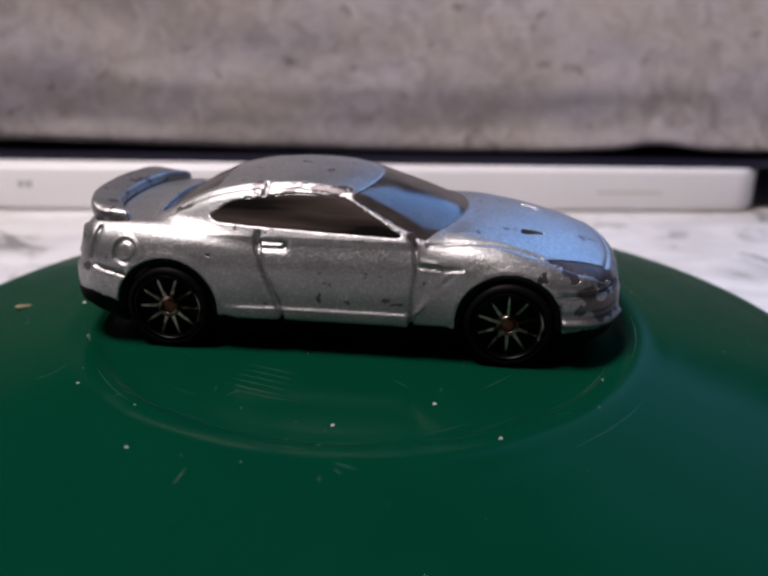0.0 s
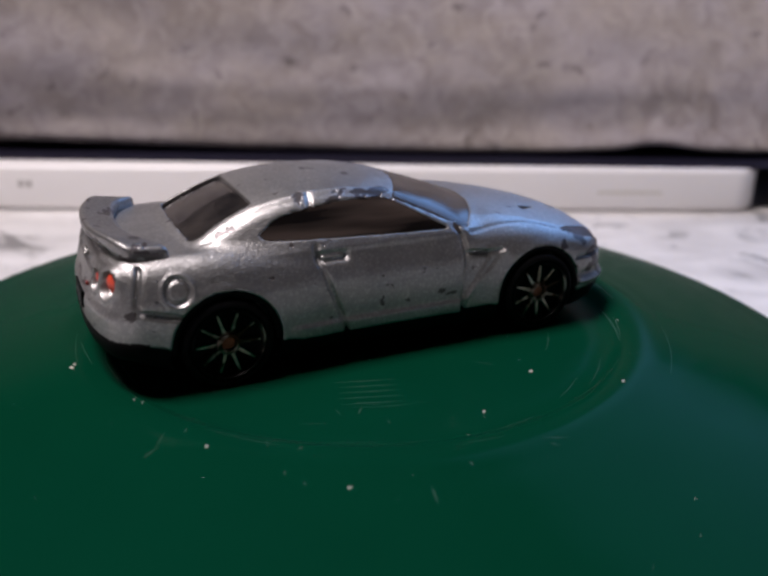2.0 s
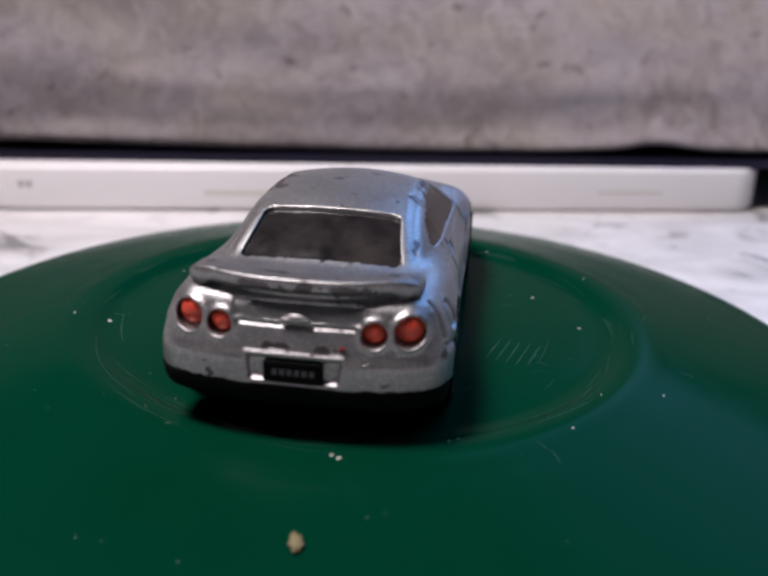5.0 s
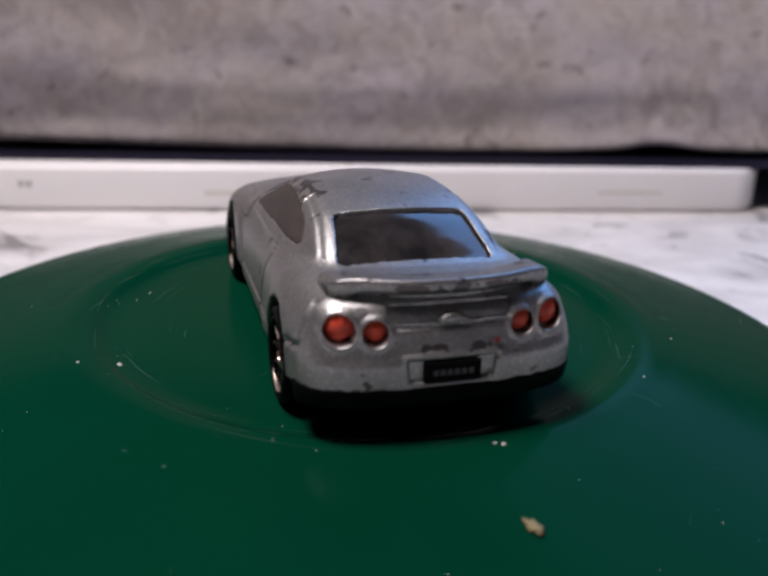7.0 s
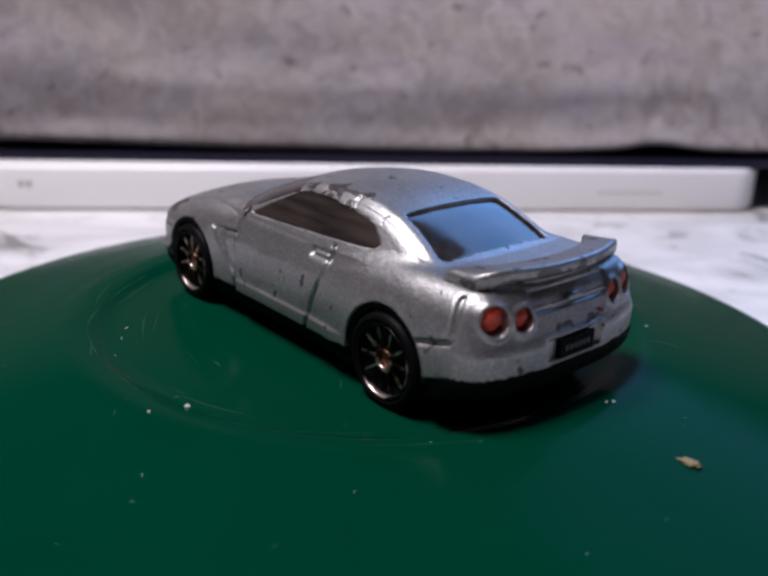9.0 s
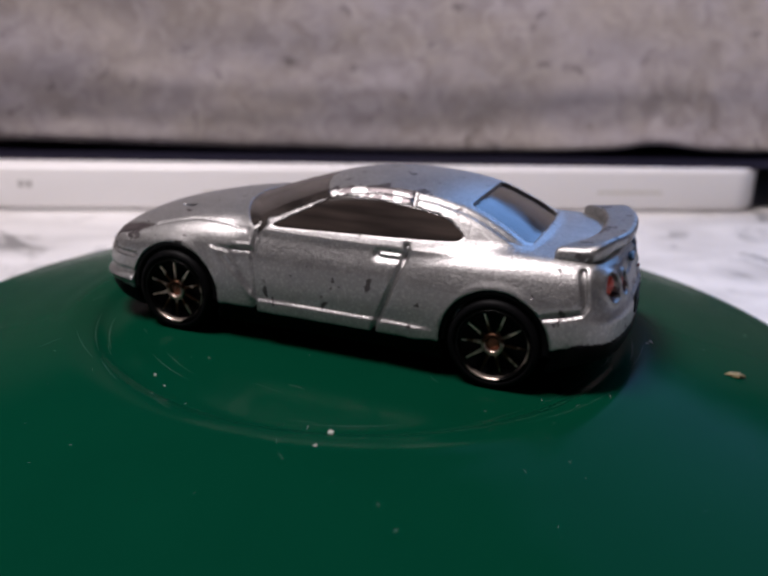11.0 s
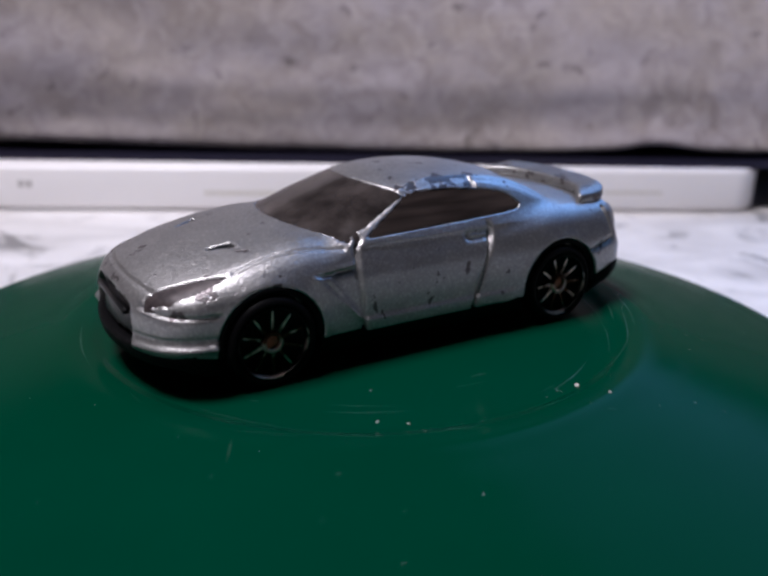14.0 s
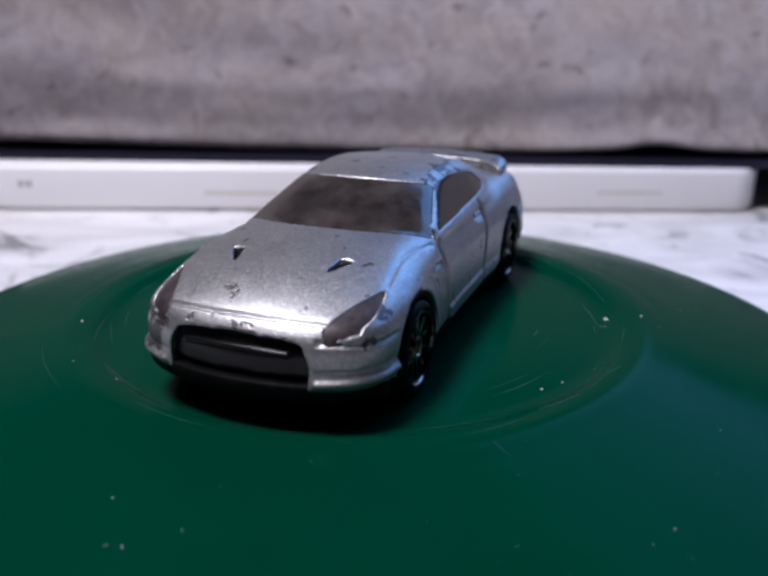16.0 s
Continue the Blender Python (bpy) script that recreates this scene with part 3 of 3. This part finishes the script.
def body_field(x, y, z):
    """The painted shell with its openings, seams, vents and edges."""
    f = shell(x, y, z)
    near = np.abs(f) < 0.2
    if not near.any():
        return f
    out = f
    x, y, z, f = (np.broadcast_to(v, near.shape)[near] for v in (x, y, z, f))
    a = np.abs(y)
    base = f
    on_side = np.clip((a - 1.15) / 0.08, 0, 1)
    for seam in SEAMS:
        f = f + on_side * groove(line(x, z, seam), 0.05, 0.03)
    # Side sill, fender vent and the slanting crease behind the front wheel.
    sill = np.clip((0.64 - z) / 0.03, 0, 1) * np.clip((0.98 - x) / 0.04, 0, 1) * np.clip((x + 1.45) / 0.2, 0, 1)
    f = f - on_side * 0.028 * sill
    slant = (x - 0.97) * 0.70 - (z - 0.60) * 0.714
    behind = np.clip(-slant / 0.05, 0, 1) * np.clip((x - 1.0) / 0.04, 0, 1) * np.clip((1.27 - z) / 0.04, 0, 1)
    f = f + on_side * 0.035 * behind
    f = f - on_side * groove(line(x, z, [(0.99, 0.62), (1.40, 1.16), (1.6, 1.22)]), 0.022, 0.035)
    f = f + on_side * groove(line(x, z, [(1.08, 1.25), (1.30, 1.235)]), 0.03, 0.032)
    f = f - on_side * groove(line(x, z, [(1.08, 1.305), (1.28, 1.295)]), 0.010, 0.022)
    # Door handles.
    f = f + on_side * groove(line(x, z, [(-0.96, 1.40), (-0.66, 1.40)]), 0.05, 0.055)
    f = f - on_side * groove(line(x, z, [(-0.94, 1.405), (-0.68, 1.405)]), 0.045, 0.024)
    # Front bumper: lip below, seam under the lamps.
    ahead = np.clip((x - 2.7) / 0.1, 0, 1)
    f = f - ahead * np.clip((a - 0.85) / 0.06, 0, 1) * groove(z - 0.62, 0.055, 0.045)
    f = f + ahead * np.clip((a - 0.85) / 0.06, 0, 1) * (groove(z - 1.035 + 0.10 * (a - 0.9), 0.03, 0.025) + groove(z - 0.73, 0.012, 0.03))
    # Arch lips.
    arch = np.minimum(np.hypot(x - ARCH_X, z - ARCH_Z), np.hypot(x + ARCH_X, z - ARCH_Z)) - ARCH_R
    f = f - on_side * groove(arch - 0.03, 0.008, 0.05)
    # Round filler cap on the right flank.
    cap = np.hypot(x + 2.70, z - 1.27)
    f = f + np.where(y < -1, 1.0, 0.0) * (groove(cap - 0.13, 0.035, 0.025) - groove(cap - 0.175, 0.015, 0.02))
    # Bonnet seam and vents, roof seams, boot lid seams.
    top = np.clip((z - 1.0) / 0.1, 0, 1)
    f = f + top * groove(line(x, a, [(3.455, -0.1), (3.45, 0.3), (3.41, 0.65), (3.35, 0.93)]), 0.022, 0.022)
    f = f + top * groove(line(x, a, [(2.52, 1.26), (2.0, 1.20), (1.45, 1.24), (1.15, 1.30)]), 0.014, 0.024)
    f = f - top * groove(line(x, a, [(2.25, 0.65), (2.27, 0.76)]), 0.008, 0.03)
    f = f + np.where(z > 1.93, 1.0, 0.0) * groove(line(x, a, [(-0.95, 0.86), (-1.0, 1.2)]), 0.03, 0.026)
    rail = groove(cabin_side(x, z) - a - 0.045, 0.012, 0.02) * np.clip((z - 1.62) / 0.05, 0, 1) * np.clip((x + 2.4) / 0.1, 0, 1)
    f = f + rail * np.clip((1.0 - x) / 0.1, 0, 1)
    # Tail: ledge under the wing, plate niche, diffuser edge.
    at_tail = np.clip((-3.05 - x) / 0.05, 0, 1)
    f = f + at_tail * groove(line(a, z, [(-0.1, 1.335), (0.58, 1.335)]), 0.035, 0.022)
    f = f + at_tail * 0.02 * np.clip((0.66 - a) / 0.03, 0, 1) * np.clip((z - 1.365) / 0.02, 0, 1) * np.clip((1.56 - z) / 0.03, 0, 1)
    niche = smax(smax(a - 0.46 - 0.12 * (z - 0.8), z - 1.03, 0.02), 0.775 - z, 0.02)
    f = f + at_tail * 0.055 * np.clip(-niche / 0.025, 0, 1)
    f = f - at_tail * groove(line(a, z, [(-0.1, 1.06), (0.50, 1.06)]), 0.018, 0.022)
    for ly, lz, lr in LAMPS:
        d = np.hypot(a - ly, z - lz)
        f = f - at_tail * groove(d - lr, 0.03, 0.03)
        f = np.maximum(f, -np.maximum(np.maximum(d - lr + 0.01, -(f + 0.12)), x + 2.9))
    # Openings.
    for zone, deep in ((windscreen_zone, 0.022), (rear_zone, 0.06), (side_zone, 0.03), (headlight_zone, 0.025), (vent_zone, 0.09)):
        f = np.maximum(f, -np.maximum(zone(x, y, z), -(base + deep)))
    f = np.maximum(f, -np.maximum(grille_zone(x, y, z), -(base + 0.16)))
    f = np.maximum(f, -arches(x, y, z))
    out = out.copy()
    out[near] = f
    return out


def pane(zone, sink, thick=0.09, grow=0.01):
    def field(x, y, z):
        f = shell(x, y, z)
        return np.maximum(np.maximum(f + sink, -(f + sink + thick)), zone(x, y, z) - grow)
    return field


def toy_car():
    car = tagged(new("toy_car"), "worn silver die-cast toy sports coupe on a green turntable", "toy car")
    v, f = skin(body_field, (-3.72, -1.66, 0.36), (3.74, 1.66, 2.26), 0.0215)
    part("body", v, f, PAINT, car, "worn metallic silver paint with dark chips")
    side = side_zone
    for name, zone, sink, low, high in (
            ("windscreen", windscreen_zone, 0.006, (0.0, -1.35, 1.45), (1.75, 1.35, 2.2)),
            ("rear_window", rear_zone, 0.04, (-2.6, -1.15, 1.5), (-1.5, 1.15, 2.2)),
            ("side_window", lambda x, y, z: np.maximum(side(x, y, z), -y), 0.012, (-1.8, 0.8, 1.45), (1.15, 1.4, 2.1)),
            ("side_window", lambda x, y, z: np.maximum(side(x, y, z), y), 0.012, (-1.8, -1.4, 1.45), (1.15, -0.8, 2.1)),
            ("headlight", lambda x, y, z: np.maximum(headlight_zone(x, y, z), -y), 0.012, (2.4, 0.8, 0.95), (3.6, 1.5, 1.55)),
            ("headlight", lambda x, y, z: np.maximum(headlight_zone(x, y, z), y), 0.012, (2.4, -1.5, 0.95), (3.6, -0.8, 1.55))):
        v, f = skin(pane(zone, sink), low, high, 0.024)
        part(name, v, f, REAR_GLASS if name == "rear_window" else SIDE_GLASS if name == "side_window" else LENS if name == "headlight" else GLASS, car,
             "dull brown-grey headlight" if name == "headlight" else "smoky tinted plastic")
    # Black floors put into the bonnet vents stand in for the shade there.
    for sgn in (-1, 1):
        v, f = skin(lambda x, y, z: np.maximum(pane(vent_zone, 0.06, 0.05)(x, y, z), -sgn * y), (2.2, min(sgn * 0.5, sgn * 0.85), 1.3), (2.7, max(sgn * 0.5, sgn * 0.85), 1.65), 0.02)
        part("bonnet_vent_shade", v, f, BLACK, car, "black floor for the shade in the bonnet vent")
    # Black grille with a bar across.
    v, f = skin(lambda x, y, z: np.maximum(np.maximum(shell(x, y, z) + 0.10, -(shell(x, y, z) + 0.25)), grille_zone(x, y, z) - 0.01), (3.0, -0.95, 0.36), (3.7, 0.95, 1.15), 0.03)
    grille = part("grille", v, f, GRILLE, car, "black recessed grille")
    bm = box_bm(0.09, 1.26, 0.08, (3.585, 0, 0.90), 0.035)
    from_bm("bar", bm, GRILLE, grille)

    # Black chassis under the shell.
    def chassis(x, y, z):
        a = np.abs(y)
        outer = np.maximum(shell(x, y, np.maximum(z, 0.80)) + 0.05 - 0.06 * np.clip((np.abs(x) - 2.8) / 0.3, 0, 1) + 0.14 * np.maximum(UNDER(x) - z, 0), z - UNDER(x) - 0.05)
        lip = smax(outer, 0.20 + 0.17 * np.clip((np.abs(x) - 2.85) / 0.4, 0, 1) + 0.12 * np.clip((-2.5 - x) / 0.5, 0, 1) - z, 0.12)
        return np.maximum(lip, -arches(x, y, z))
    v, f = skin(chassis, (-3.75, -1.6, 0.1), (3.75, 1.6, 0.9), 0.04)
    part("chassis", v, f, BLACK, car, "black plastic chassis")

    # Rear wing: a crescent blade whose tips sweep forward and turn down into the boot lid.
    def wing(x, y, z):
        a = np.abs(y)
        t = np.clip(a / 1.15, 0, 1.2)
        mid = -3.31 + 0.34 * t ** 2.6
        end = np.clip((a - 0.80) / 0.38, 0, 1)
        chord = np.abs(x - mid) - (0.20 + 0.05 * end)
        rise = 1.715 - 0.075 * end ** 2 - 0.16 * (x - mid)
        blade = np.abs(z - rise) - (0.076 + 0.01 * end)
        body = smax(smax(blade, chord, 0.055), a - 1.20, 0.14)
        foot = smax(smax(np.abs(a - 1.06) - 0.10, np.abs(x - mid - 0.02) - 0.20, 0.10), np.abs(z - 1.57) - 0.13, 0.06)
        fill = smax(smax(a - 1.0, np.abs(z - 1.60) - 0.12, 0.04), np.abs(x - mid - 0.03) - 0.08, 0.04)
        return smin(smin(body, foot, 0.09), fill, 0.05)
    v, f = skin(wing, (-3.6, -1.25, 1.42), (-2.65, 1.25, 1.98), 0.022)
    part("rear_wing", v, f, WING_PAINT, car, "silver rear wing chipped to dark grey")

    # Tail lamps: lacquered domes in round cups.
    for sgn in (-1, 1):
        for ly, lz, lr in LAMPS:
            x0 = float(TAIL(np.float64(lz))) + 0.075 * ly ** 2.4 + 0.009 * ly ** 6
            prof = [(0.0001, 0.055), (lr * 0.22, 0.05), (lr * 0.5, 0.035), (lr * 0.78, 0.0), (lr * 0.98, -0.05), (lr * 0.98, -0.1), (0.0001, -0.1)]
            v, f = lathe(prof, 28)
            lean = 0.24 * ly ** 1.4 * sgn
            m = Matrix.Translation((x0 + 0.05, sgn * ly, lz)) @ Matrix.Rotation(-lean, 4, "Z") @ Matrix.Rotation(-math.pi / 2 - 0.1, 4, "Y")
            part("tail_lamp", [m @ Vector(p) for p in v], f, RED, car, "orange-red lacquered round tail lamp")
    # Number plate with plain bars, oval badge, small red mark.
    tilt = Matrix.Translation((-3.605, 0, 0.885)) @ Matrix.Rotation(0.03, 4, "Y")
    bm = box_bm(0.05, 0.60, 0.215, (0, 0, 0), 0.012)
    bm.transform(tilt)
    plate = from_bm("number_plate", bm, BLACK, car, "small black number plate", smooth=False)
    for i in range(6):
        bm = box_bm(0.006, 0.05, 0.06, (-0.026, -0.19 + 0.075 * i, 0))
        bm.transform(tilt)
        from_bm("printed_bar", bm, PLATE_INK, plate, smooth=False)
    bm = bmesh.new()
    bmesh.ops.create_uvsphere(bm, u_segments=24, v_segments=12, radius=1, matrix=Matrix.Translation((-3.495, 0, 1.405)) @ Matrix.Diagonal((0.045, 0.125, 0.06, 1)))
    badge = from_bm("badge", bm, PAINT, car)
    from_bm("bar", box_bm(0.05, 0.30, 0.035, (-3.51, 0, 1.405), 0.012), PAINT, badge)
    from_bm("mark", box_bm(0.03, 0.055, 0.045, (-3.56, -0.48, 1.155), 0.008), DULL_RED, car, "tiny red mark")

    # Wheels: black, with ten worn bright spokes.
    for wx in (-ARCH_X, ARCH_X):
        for sgn in (-1, 1):
            wheel = new("wheel")
            wheel.parent = car
            wheel.location = Vector((wx, sgn * 1.345, 0.555)) * K
            R = 0.555
            prof = [(0.0001, -0.2), (R - 0.05, -0.2), (R, -0.16), (R, 0.12), (R - 0.02, 0.17), (R - 0.06, 0.20), (R - 0.09, 0.195), (R - 0.11, 0.15), (0.40, 0.08), (0.0001, 0.07)]
            v, f = lathe(prof, 48, "y")
            part("tyre", [(a, b * sgn, c) for a, b, c in v], f, TYRE, wheel, "black plastic tyre")
            v, f = lathe([(R - 0.155, 0.14), (R - 0.135, 0.19), (R - 0.12, 0.197), (R - 0.125, 0.15)], 48, "y", True)
            rim = part("rim", [(a, b * sgn, c) for a, b, c in v], f, LIP, wheel, "black rim with a worn bright lip")
            for k in range(10):
                t = 2 * math.pi * (k + 0.5 * (wx > 0)) / 10
                bm = bmesh.new()
                bmesh.ops.create_cube(bm, size=1, matrix=Matrix.Diagonal((0.27, 0.035, 0.042, 1)))
                for p in bm.verts:
                    if p.co.x > 0:
                        p.co.z *= 0.45
                        p.co.y *= 0.6
                bm.transform(Matrix.Rotation(t, 4, "Y") @ Matrix.Translation((0.245, sgn * 0.13, 0)) @ Matrix.Rotation(0.10 * sgn, 4, "Z"))
                from_bm("spoke", bm, CHROME, rim, smooth=False)
            v, f = lathe([(0.085, 0.155), (0.10, 0.165), (0.135, 0.155), (0.14, 0.11), (0.085, 0.11)], 24, "y", True)
            part("hub_ring", [(a, b * sgn, c) for a, b, c in v], f, CHROME, rim, "worn copper hub ring")
            v, f = lathe([(0.0001, 0.13), (0.06, 0.13), (0.085, 0.12), (0.09, 0.06)], 20, "y")
            part("hub", [(a, b * sgn, c) for a, b, c in v], f, HUB, rim, "dull brown hub")
            # Black well added above the wheel, set into the shell to keep the arch black.
            well = [(ARCH_R - 0.085, 0.55), (ARCH_R - 0.085, 1.475), (ARCH_R - 0.004, 1.495), (ARCH_R - 0.004, 0.55)]
            verts, faces = [], []
            for i in range(33):
                t = math.radians(-4 + 188 * i / 32)
                verts += [(wx + r * math.cos(t), sgn * y, ARCH_Z + r * math.sin(t)) for r, y in well]
            for i in range(32):
                faces += [(4 * i + q, 4 * i + 4 + q, 4 * i + 4 + (q + 1) % 4, 4 * i + (q + 1) % 4) for q in range(4)]
            part("wheel_well", verts, faces, BLACK, car, "black wheel well")
    return car


CAR = toy_car()


# ---- movement: the turntable turns with the car and the crumb on it ----
def motions():
    seat = Matrix.Translation(Vector((-0.118, 0.10, 0.0)) * K) @ pose(0, 0, 0, 0, 0, -8.3)
    lean = Matrix.Rotation(radians(1.1), 4, Vector((math.cos(radians(-25)), math.sin(radians(-25)), 0)))
    turned = [(t, pose(0, 0, 0, 0, 0, a) @ lean) for t, a in TURN]
    walk(LID, turned)
    walk(CRUMB_BIT, turned)
    walk(CAR, [(t, m @ seat) for t, m in turned])


motions()
